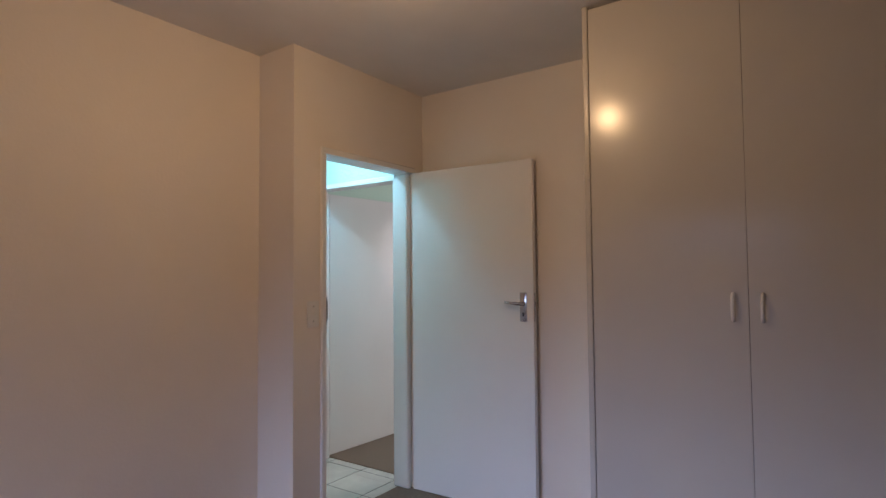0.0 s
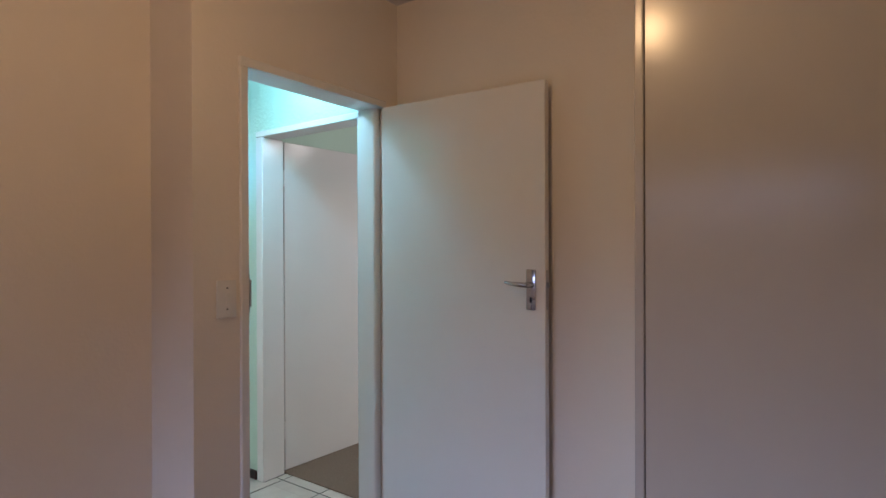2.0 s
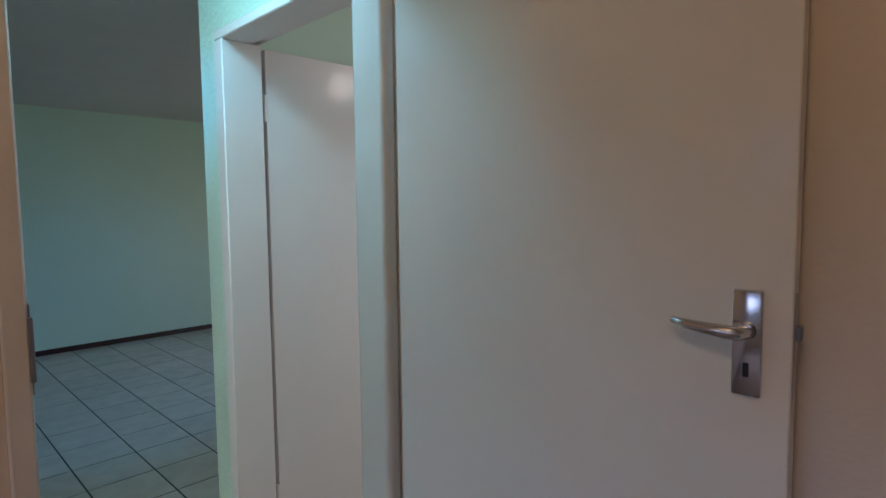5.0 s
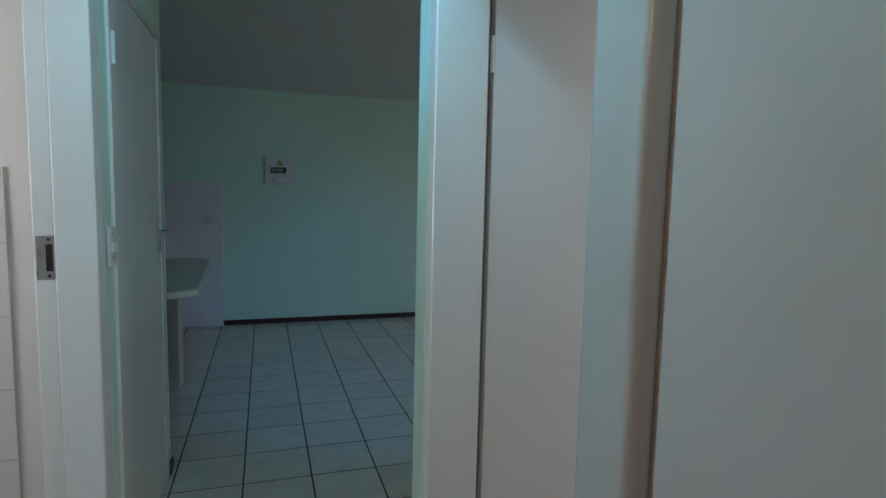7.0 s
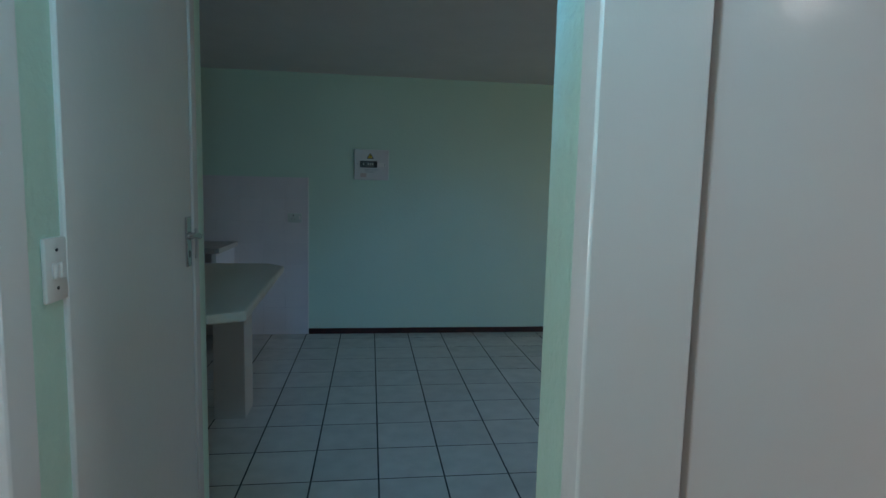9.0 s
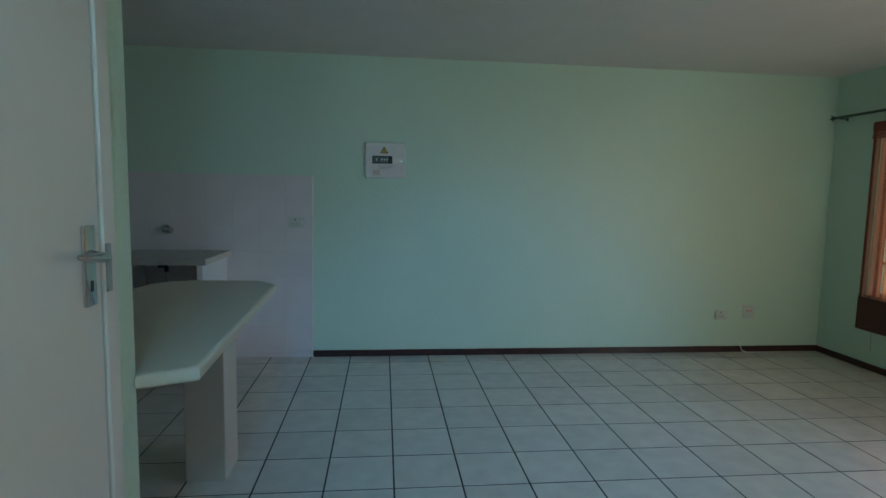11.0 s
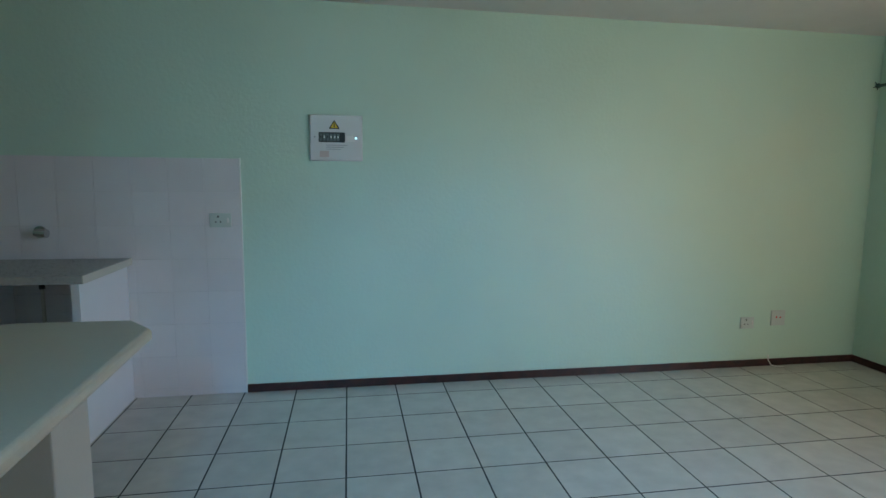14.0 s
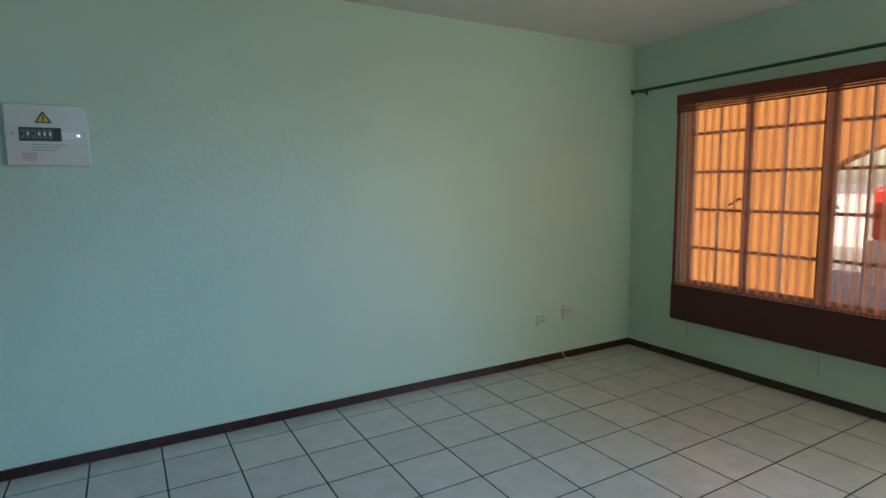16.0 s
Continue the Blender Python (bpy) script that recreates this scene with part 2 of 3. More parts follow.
# ---- setting ----
structure("floor", boxes((WEST - 0.2, EAST + 0.15, END_L - 0.1, NORTH + 0.1, -0.12, -0.0016), (-2.4, EAST + 0.15, -0.33, END_L - 0.1, -0.12, -0.0016)), GROUT,
          "dark grout bed under the cream floor tiles", "floor")
structure("bedroom_floor", boxes((-4.3, 0.45, -4.3, -0.335, -0.12, 0.004)), CARPET, "brown short-pile carpet in the bedroom", "floor")
structure("second_bedroom_floor", boxes((0.385, EAST, -3.2, 0.53, -0.004, 0.006)), CARPET, "brown short-pile carpet beyond the second door", "floor")
structure("second_bedroom_subfloor", boxes((0.45, EAST, -3.2, -0.33, -0.12, -0.006)), GROUT, "bare floor under the carpet", "floor")
F = 0.035
structure("wall_bedroom", boxes((-0.715, OP_L - F, BED_Y, -0.33, 0, BED_H), (OP_R + F, BED_X, BED_Y, -0.33, 0, BED_H), (OP_L - F, OP_R + F, BED_Y, -0.33, D_TOP + F, BED_H),
          (-0.715, -0.675, -0.33, -0.17, 0, BED_H)), CREAM, "cream painted wall with a step beside the door", "wall")
structure("wall_bedroom_north", boxes((-4.3, -0.715, -0.17, -0.05, 0, BED_H)), CREAM, "cream painted long wall of the bedroom", "wall")
structure("wall_bedroom_east", boxes((BED_X, 0.45, -4.3, -0.33, 0, BED_H)), CREAM, "cream painted wall behind the open door", "wall")
structure("wall_bedroom_west", boxes((-4.3, -4.2, -4.3, -2.45, 0, BED_H), (-4.3, -4.2, -0.45, -0.05, 0, BED_H), (-4.3, -4.2, -2.45, -0.45, 0, 0.85), (-4.3, -4.2, -2.45, -0.45, 2.20, BED_H)), CREAM, "cream painted wall with the bedroom window", "wall")
structure("wall_bedroom_south", boxes((-4.3, 0.45, -4.4, -4.3, 0, BED_H)), CREAM, "cream painted wall at the end of the bedroom", "wall")
structure("ceiling_bedroom", boxes((-4.3, 0.45, -4.4, -0.05, BED_H, BED_H + 0.12)), CEIL, "white painted bedroom ceiling", "ceiling")
structure("wall_passage_right", boxes((PASS_R, 0.38, -0.33, D2_A - F + 0.0, 0, H), (PASS_R, 0.38, D2_B + 0.06, END_R, 0, H), (PASS_R, 0.38, D2_A - F, D2_B + 0.06, D_TOP2 + F, H)), ROUGHCAST,
          "mint green roughcast wall round the second door", "wall")
structure("wall_passage_left", boxes((-0.675, PASS_L, -0.33, -0.05, 0, H), (-0.78, PASS_L, -0.05, BA_A - F, 0, H), (-0.78, PASS_L, BA_B + 0.085, CL_A - F, 0, H), (-0.78, PASS_L, CL_B + 0.055, END_L, 0, H),
          (-0.78, PASS_L, BA_A - F, BA_B + 0.085, D_TOP + F, H), (-0.78, PASS_L, CL_A - F, CL_B + 0.055, D_TOP + F, H)), ROUGHCAST, "mint green roughcast wall with two doorways", "wall")
structure("wall_passage_end", boxes((OP_L - F, OP_L - F + 0.002, -0.33, -0.329, 0, H), (PASS_L, OP_L - F, -0.33, -0.322, 0, H), (OP_L - F, OP_R, -0.33, -0.322, D_TOP + F, H)), MINT, "mint green wall on the passage side of the bedroom door", "wall")
structure("wall_south", boxes((0.38, EAST, 0.535, END_R, 0, H)), MINT, "mint green wall between living room and second bedroom", "wall")
structure("wall_kitchen_south", boxes((WEST, -0.78, END_L - 0.12, END_L, 0, H)), MINT, "mint green wall behind the kitchen counter", "wall")
structure("wall_kitchen_west", boxes((WEST - 0.12, WEST, END_L - 0.12, NORTH + 0.12, 0, H)), MINT, "mint green wall at the end of the kitchen", "wall")
structure("wall_north", boxes((WEST, EAST, NORTH, NORTH + 0.12, 0, H)), MINT, "mint green roughcast living room wall", "wall")
WY0, WY1, WZ0, WZ1 = 2.62, 4.51, 0.57, 1.93
# The gap at y 0.65 to 2.05 is unseen, added for fill lamps.
structure("wall_east", boxes((EAST, EAST + 0.15, 0.5, 0.65, 0, H), (EAST, EAST + 0.15, 2.05, WY0, 0, H), (EAST, EAST + 0.15, 0.65, 2.05, 2.10, H), (EAST, EAST + 0.15, WY1, NORTH + 0.12, 0, H), (EAST, EAST + 0.15, WY0, WY1, 0, WZ0), (EAST, EAST + 0.15, WY0, WY1, WZ1, H)), MINT,
          "mint green wall with the living room window", "wall")
structure("ceiling", boxes((WEST, EAST, END_L, NORTH, H, H + 0.12), (-0.78, EAST, -0.05, END_L, H, H + 0.12), (-0.675, EAST, -0.33, -0.05, H, H + 0.12)), CEIL, "white painted living room and passage ceiling", "ceiling")
structure("wall_second_bedroom", boxes((EAST, EAST + 0.12, -3.2, 0.5, 0, BED_H + 0.1), (0.45, EAST + 0.12, -3.32, -3.2, 0, BED_H + 0.1), (0.45, EAST, -0.40, -0.335, H + 0.12, BED_H)), PLAIN, "white painted second bedroom walls", "wall")
structure("ceiling_second_bedroom", boxes((0.45, EAST, -3.2, -0.335, BED_H, BED_H + 0.12)), CEIL, "white painted second bedroom ceiling", "ceiling")
structure("wall_bathroom", boxes((-2.4, -2.3, -0.05, 1.3, 0, H), (-2.3, -0.78, 1.2, 1.3, 0, H), (-2.3, -0.78, -0.05, 0.0, 0, H)), PLAIN, "white bathroom walls", "wall")
structure("ceiling_bathroom", boxes((-2.4, -0.78, -0.05, 1.82, H, H + 0.12)), CEIL, "white bathroom ceiling", "ceiling")


def door_frame(name, rows, label):
    return structure(name, boxes(*rows, bevel=0.004), GLOSS, label, "door frame", smooth=True)


# pressed-metal frames, a few millimetres proud of the wall
door_frame("door_frame_1", ((OP_L - F, OP_L, BED_Y - 0.012, -0.318, 0, D_TOP), (OP_L - F, OP_R + F, BED_Y - 0.012, -0.318, D_TOP, D_TOP + F)),
           "white gloss metal door frame of the bedroom")
structure("door_jamb", boxes((PASS_R - 0.010, PASS_R + 0.035, -0.426, D2_A, 0, D_TOP + 0.022), bevel=0.016, seg=4), GLOSS, "white gloss rounded jamb shared by two doorways", "door frame", smooth=True)
door_frame("door_frame_2", ((PASS_R + 0.036, 0.395, D2_A - F, D2_A, 0, D_TOP2), (PASS_R - 0.010, 0.376, D2_B, D2_B + 0.06, 0, D_TOP2),
                           (PASS_R - 0.010, 0.338, D2_A - F, D2_B + 0.06, D_TOP2, D_TOP2 + F), (0.338, 0.395, D2_A - F, D2_B + 0.06, D_TOP2 + 0.015, D_TOP2 + F + 0.015)),
           "white gloss metal door frame of the second bedroom")
door_frame("door_frame_3", ((-0.806, PASS_L + 0.010, BA_A - F, BA_A, 0, D_TOP), (-0.752, PASS_L + 0.010, BA_B, BA_B + 0.085, 0, D_TOP), (-0.806, -0.752, BA_B + 0.014, BA_B + 0.085, 0, D_TOP), (-0.806, PASS_L + 0.010, BA_A - F, BA_B + 0.085, D_TOP, D_TOP + F)),
           "white gloss metal door frame of the bathroom")
door_frame("door_frame_4", ((-0.79, PASS_L + 0.010, CL_A - F, CL_A, 0, D_TOP), (-0.79, PASS_L + 0.010, CL_B, CL_B + 0.055, 0, D_TOP), (-0.79, PASS_L + 0.010, CL_A - F, CL_B + 0.055, D_TOP, D_TOP + F)),
           "white gloss metal frame of the shut passage door")


# ---- doors ----
def lever_set(door, x, y, z, out, way, plate_w=0.042, plate_h=0.165):
    """Chrome lever handle on a long plate; local places; the plate lies in a plane of constant y, facing out (+-1); the lever points along way in x."""
    pl = part("lock_plate", boxes((x - plate_w / 2, x + plate_w / 2, min(y, y + out * 0.009), max(y, y + out * 0.009), z - plate_h * 0.62, z + plate_h * 0.38), bevel=0.003, seg=2), CHROME, door, "chrome lock plate", True, local=True)
    part("keyhole", boxes((x - 0.004, x + 0.004, min(y + out * 0.0085, y + out * 0.0105), max(y + out * 0.0085, y + out * 0.0105), z - 0.072, z - 0.050)), DARK, pl, local=True)
    part("boss", rod(bmesh.new(), (x, y + out * 0.008, z), (x, y + out * 0.020, z), 0.014, 0.012), CHROME, pl, "", True, local=True)
    h = [(x, y + out * 0.005, z), (x, y + out * 0.030, z), (x + way * 0.006, y + out * 0.040, z), (x + way * 0.020, y + out * 0.044, z + 0.001), (x + way * 0.05, y + out * 0.044, z + 0.003), (x + way * 0.08, y + out * 0.042, z + 0.006), (x + way * 0.100, y + out * 0.039, z + 0.009), (x + way * 0.104, y + out * 0.038, z + 0.010)]
    part("lever_handle", tube(h, [0.010, 0.010, 0.011, 0.011, 0.0095, 0.008, 0.006, 0.003], 14), CHROME, door, "curved chrome lever handle", True, local=True)


def door_leaf(name, m, width, height, label, lever_z, face):
    """Flush leaf from the hinge at the origin along +x; thickness along +y; face: the side (+-1 in y) that shows."""
    d = thing(name, m, label, "door")
    part("leaf", boxes((0, width, -0.02, 0.02, 0.008, height), bevel=0.003, seg=2), GLOSS, d, smooth=True, local=True)
    for side in (-1, 1):
        lever_set(d, width - 0.059, side * 0.02, lever_z, side, -1)
    part("lock_forend", boxes((width - 0.001, width + 0.0015, -0.011, 0.011, lever_z - 0.10, lever_z + 0.06)), STEEL, d, "steel lock edge plate", local=True)
    part("latch", boxes((width, width + 0.010, -0.007, 0.007, lever_z - 0.012, lever_z + 0.012), bevel=0.002), STEEL, d, local=True)
    for hz in (0.25, height - 0.22):
        part("hinge", rod(bmesh.new(), (-0.006, face * 0.022, hz - 0.05), (-0.006, face * 0.022, hz + 0.05), 0.007), GLOSS, d, "white painted butt hinge", True, local=True)
    return d


LEV = 1.195
leaf_a, leaf_b = Vector((0.264, -0.453)), Vector((0.302, -1.287))
ang = math.degrees(math.atan2(leaf_b.y - leaf_a.y, leaf_b.x - leaf_a.x))
door_leaf("bedroom_door", pose(leaf_a.x, leaf_a.y, 0, 0, 0, ang), (leaf_b - leaf_a).length, 2.02, "white gloss flush door standing open against the bedroom wall", LEV, 1)
door_leaf("second_bedroom_door", pose(0.404, 0.4935, 0, 0, 0, -3.5), 0.83, 1.985, "white gloss flush door open on the second bedroom", LEV, -1)
cup = thing("passage_door", pose(-0.675, CL_A, 0, 0, 0, 90), "white gloss flush door, shut, beside the light switch", "door")
cw = CL_B - CL_A - 0.006
part("leaf", boxes((0.003, cw, -0.02, 0.02, 0.008, D_TOP - 0.004), bevel=0.003, seg=2), GLOSS, cup, smooth=True, local=True)
lever_set(cup, cw - 0.055, -0.02, LEV, -1, -1)
for hz in (0.28, 1.80):
    part("hinge", boxes((-0.012, 0.014, -0.034, -0.018, hz - 0.05, hz + 0.05), bevel=0.003), GLOSS, cup, "white painted butt hinge", local=True)
st = thing("strike_plate", pose(-0.776, BA_B + 0.0135, LEV - 0.02), "steel strike plate on the bathroom door frame", "strike plate")
part("plate", boxes((-0.798, -0.754, BA_B + 0.011, BA_B + 0.0135, LEV - 0.075, LEV + 0.045), bevel=0.001), STEEL, st)
part("latch_hole", boxes((-0.775, -0.759, BA_B + 0.0095, BA_B + 0.0115, LEV - 0.052, LEV + 0.022)), DARK, st)
for sz in (LEV - 0.065, LEV + 0.035):
    part("screw", rod(bmesh.new(), (-0.768, BA_B + 0.009, sz), (-0.768, BA_B + 0.012, sz), 0.004), DARK, st)
st2 = thing("strike_plate", pose(PASS_L + 0.010, CL_B + 0.02, LEV), "steel strike lip on the frame of the shut door", "strike plate")
part("plate", boxes((PASS_L + 0.0102, PASS_L + 0.0135, CL_B + 0.004, CL_B + 0.026, LEV - 0.085, LEV + 0.020), bevel=0.001), STEEL, st2)

st3 = thing("strike_plate", pose(OP_L + 0.001, -0.42, LEV), "dull steel strike lip on the bedroom door jamb", "strike plate")
part("plate", boxes((OP_L + 0.0002, OP_L + 0.0025, BED_Y - 0.010, -0.39, LEV - 0.085, LEV + 0.055), bevel=0.0008), STEEL, st3)
part("lip", boxes((OP_L - 0.002, OP_L + 0.0045, BED_Y - 0.017, BED_Y - 0.0095, LEV - 0.065, LEV + 0.035), bevel=0.001), STEEL, st3)

# ---- wardrobe ----
WF, WA = -0.20, -1.81
wd = thing("built_in_wardrobe", pose(0.06, -2.6, 0), "cream enamel built-in wardrobe up to the ceiling", "wardrobe")
part("carcass", boxes((WF + 0.02, BED_X - 0.004, -4.2, WA - 0.004, 0.05, BED_H - 0.004)), WARD, wd)
part("side_strip", boxes((WF - 0.022, BED_X - 0.004, WA - 0.004, WA + 0.022, 0.006, BED_H - 0.003), bevel=0.005, seg=2), WARD, wd, "rounded upright edge strip", True)
part("plinth", boxes((WF + 0.03, WF + 0.05, -4.2, WA - 0.006, 0.006, 0.05)), WARD, wd)
for k in range(4):
    y1 = WA - 0.006 - k * 0.595
    dr = part("door", boxes((WF - 0.018, WF + 0.017, y1 - 0.5940, y1, 0.055, BED_H - 0.02), bevel=0.0018, seg=2), WARD, wd, smooth=True)
    hy = y1 - 0.588 + 0.045 if k % 2 == 0 else y1 - 0.045
    hp = [(WF - 0.018, hy, 1.185), (WF - 0.036, hy, 1.190), (WF - 0.046, hy, 1.21), (WF - 0.048, hy, 1.235), (WF - 0.046, hy, 1.26), (WF - 0.036, hy, 1.28), (WF - 0.018, hy, 1.285)]
    part("handle", tube(hp, 0.007), PLASTIC, dr, "cream bow handle", True)


# ---- switches and sockets ----
def wall_plate(name, m, w, h, label, category, mat=PLASTIC):
    """A moulded plate lying in the plane y=0 that faces -y."""
    t = thing(name, m, label, category)
    part("plate", boxes((-w / 2, w / 2, -0.010, -0.0005, -h / 2, h / 2), bevel=0.004, seg=2), mat, t, smooth=True, local=True)
    return t


def screws(t, places, mat=INK):
    for x, z in places:
        part("screw", rod(bmesh.new(), (x, -0.0115, z), (x, -0.0095, z), 0.0035, seg=8), mat, t, local=True)


bs = wall_plate("light_switch", pose(-0.592, BED_Y, 1.165), 0.078, 0.135, "cream plastic light switch beside the bedroom door", "light switch")
part("rocker", boxes((-0.008, 0.008, -0.016, -0.009, -0.022, 0.022), bevel=0.003), PLASTIC, bs, local=True)
screws(bs, ((0, 0.040), (0, -0.036)), DARK)
ps = wall_plate("light_switch", pose(PASS_L, 0.915, 1.195, 0, 0, 90), 0.075, 0.125, "white plastic double light switch on mint wall", "light switch")
for x in (-0.011, 0.011):
    part("rocker", boxes((x - 0.008, x + 0.008, -0.017, -0.009, -0.018, 0.014), bevel=0.003), PLASTIC, ps, local=True)
screws(ps, ((0, 0.038), (0, -0.036)), DARK)


def socket(m, w, label):
    s = wall_plate("wall_socket", m, w, 0.085, label, "socket", AGED)
    for x, z, r in ((0, 0.022, 0.006), (-0.014, -0.010, 0.0045), (0.014, -0.010, 0.0045)):
        part("pin_hole", rod(bmesh.new(), (x - w * 0.1, -0.0115, z), (x - w * 0.1, -0.009, z), r, seg=10), DARK, s, local=True)
    part("rocker", boxes((w * 0.30, w * 0.40, -0.015, -0.009, -0.014, 0.014), bevel=0.002), PLASTIC, s, local=True)
    return s


socket(pose(-0.735, NORTH - 0.010, 1.085), 0.125, "white wall socket on the kitchen tiles")
socket(pose(2.875, NORTH, 0.33), 0.11, "white wall socket low on the mint wall")
tel = wall_plate("telephone_point", pose(3.125, NORTH, 0.36), 0.115, 0.115, "grey-green connection plate with two red holes", "wall plate", AGED)
for x in (-0.016, 0.016):
    part("plug_hole", rod(bmesh.new(), (x, -0.0115, 0.005), (x, -0.009, 0.005), 0.007, seg=10), REDPAINT, tel, local=True)

# ---- distribution board ----
db = thing("distribution_board", pose(-0.045, NORTH, 1.585), "white electrical distribution board with a warning triangle", "fuse box")
part("cover", boxes((-0.158, 0.158, -0.022, -0.0005, -0.138, 0.138), bevel=0.006, seg=2), COVER, db, smooth=True, local=True)
win = part("breaker_window", boxes((-0.105, 0.052, -0.027, -0.021, -0.026, 0.034), bevel=0.002), DARK, db, "black window with the breakers", local=True)
for k in range(6):
    x = -0.100 + k * 0.0205
    part("breaker", boxes((x, x + 0.016, -0.031, -0.026, -0.018, 0.026), bevel=0.001), BLUEGREY, win, local=True)
    part("toggle", boxes((x + 0.004, x + 0.012, -0.037, -0.030, -0.002, 0.012), bevel=0.001), DARK if k in (0, 2) else PLASTIC, win, local=True)
tri = bmesh.new()
corners = ((-0.038, 0.058), (0.014, 0.058), (-0.012, 0.100))
lo = [tri.verts.new((x, -0.0225, z)) for x, z in corners]
hi = [tri.verts.new((x, -0.0240, z)) for x, z in corners]
tri.faces.new(lo)
tri.faces.new(hi)
for k in range(3):
    tri.faces.new((lo[k], lo[(k + 1) % 3], hi[(k + 1) % 3], hi[k]))
wt = part("warning_triangle", tri, YELLOW, db, "yellow warning triangle", local=True)
part("flash_mark", boxes((-0.015, -0.009, -0.0255, -0.0235, 0.063, 0.088)), DARK, wt, local=True)
part("triangle_edge", boxes((-0.041, 0.017, -0.0252, -0.0228, 0.054, 0.060)), DARK, wt, local=True)
for a, b in (((-0.041, 0.056), (-0.012, 0.103)), ((0.017, 0.056), (-0.012, 0.103))):
    part("triangle_edge", rod(bmesh.new(), (a[0], -0.0238, a[1]), (b[0], -0.0238, b[1]), 0.0032, seg=6), DARK, wt, local=True)
part("latch_cover", boxes((0.053, 0.112, -0.026, -0.021, -0.022, 0.016), bevel=0.002), GLOSS, db, "clear plastic latch", local=True)
part("cover_screw", rod(bmesh.new(), (0.118, -0.027, 0.0), (0.118, -0.021, 0.0), 0.007), CHROME, db, smooth=True, local=True)
part("cover_screw", rod(bmesh.new(), (-0.128, -0.027, 0.005), (-0.128, -0.021, 0.005), 0.005), INK, db, smooth=True, local=True)
for k in range(3):
    part("print_line", boxes((-0.06, 0.065 - 0.02 * k, -0.0235, -0.0222, -0.045 - 0.012 * k, -0.041 - 0.012 * k)), INK, db, local=True)
part("sticker", boxes((-0.10, -0.045, -0.0235, -0.0222, -0.115, -0.078)), PINK, db, "faded sticker", local=True)

# ---- skirting ----
S, ST = 0.052, 0.014
structure("baseboard_north", boxes((-0.615, EAST - ST, NORTH - ST, NORTH - 0.0005, 0, S), bevel=0.003), WOOD, "dark brown wooden skirting board", "skirting board")
structure("baseboard_east", boxes((EAST - ST, EAST - 0.0005, END_R, NORTH - 0.0005, 0, S), bevel=0.003), WOOD, "dark brown wooden skirting board under the window", "skirting board")
structure("baseboard_south", boxes((PASS_R - ST, EAST - ST, END_R + 0.0005, END_R + ST, 0, S), (PASS_R - ST, PASS_R - 0.0005, D2_B + 0.064, END_R + ST, 0, S), bevel=0.003), WOOD, "dark brown skirting round the wall end", "skirting board")
structure("baseboard_passage", boxes((PASS_L + 0.0005, PASS_L + ST, CL_B + 0.059, END_L + ST, 0, S), bevel=0.003), WOOD, "dark brown skirting stub beside the shut door", "skirting board")
cable = [(3.06, NORTH - 0.016, 0.085), (3.062, NORTH - 0.020, 0.045), (3.075, NORTH - 0.035, 0.014), (3.11, NORTH - 0.055, 0.007), (3.16, NORTH - 0.065, 0.007)]
tagged(new("cable", finish("cable", tube(cable, 0.004, 8), PLASTIC, True)), "short white cable hanging over the skirting", "cable")

# ---- kitchen ----
out = [(-0.656, 1.889), (-0.523, 1.951), (-0.573, 3.234), (-0.668, 3.352), (-1.0, 3.358), (-1.09, 3.325), (-1.155, 3.24), (-1.19, 3.10), (-1.19, END_L + 0.003), (-0.654, END_L + 0.003)]
ct = thing("breakfast_counter", pose(-0.85, 2.6, 0), "cream laminate breakfast counter on a beige pedestal", "counter")
part("countertop", slab(out, 0.842, 0.882, 0.012, 3), LAMINATE, ct, "speckled cream top with rounded edge", True)
part("pedestal", boxes((-0.945, -0.767, 3.028, 3.242, 0.0, 0.842), bevel=0.006, seg=2), BEIGE, ct, "beige painted upright", True)
wk = thing("kitchen_worktop", pose(-2.2, 4.65, 0.86), "grey speckled laminate worktop along the tiled wall", "worktop")
SX0, SX1, SY0, SY1 = -2.95, -2.08, 4.45, 4.86
part("top", boxes((WEST + 0.003, SX0, 4.345, NORTH - 0.013, 0.825, 0.862), (SX1, -1.245, 4.345, NORTH - 0.013, 0.825, 0.862), (SX0, SX1, 4.345, SY0, 0.825, 0.862), (SX0, SX1, SY1, NORTH - 0.013, 0.825, 0.862), bevel=0.0), GREYTOP, wk)
part("front_edge", boxes((WEST + 0.003, -1.243, 4.338, 4.3445, 0.823, 0.864), bevel=0.002), GREYTOP, wk)
part("end_edge", boxes((-1.2445, -1.238, 4.338, NORTH - 0.013, 0.823, 0.864), bevel=0.002), LAMEDGE, wk)
ep = thing("end_panel", pose(-1.28, 4.65, 0), "white melamine end panel under the worktop", "panel")
part("panel", boxes((-1.305, -1.270, 4.365, NORTH - 0.013, 0.0, 0.824), bevel=0.002), BOARD, ep)
part("edge_strip", boxes((-1.306, -1.269, 4.362, 4.3648, 0.0, 0.824)), BOARD, ep, "white edge strip")
cab = thing("sink_cabinet", pose(-2.6, 4.65, 0), "white melamine base cabinet under the sink", "cabinet")
part("body", boxes((WEST + 0.01, -1.90, 4.40, NORTH - 0.013, 0.09, 0.823)), BOARD, cab)
part("side", boxes((-1.90, -1.882, 4.37, NORTH - 0.013, 0.0, 0.823), bevel=0.001), BOARD, cab)
part("kick_board", boxes((WEST + 0.01, -1.902, 4.42, 4.44, 0.0, 0.09)), BOARD, cab)
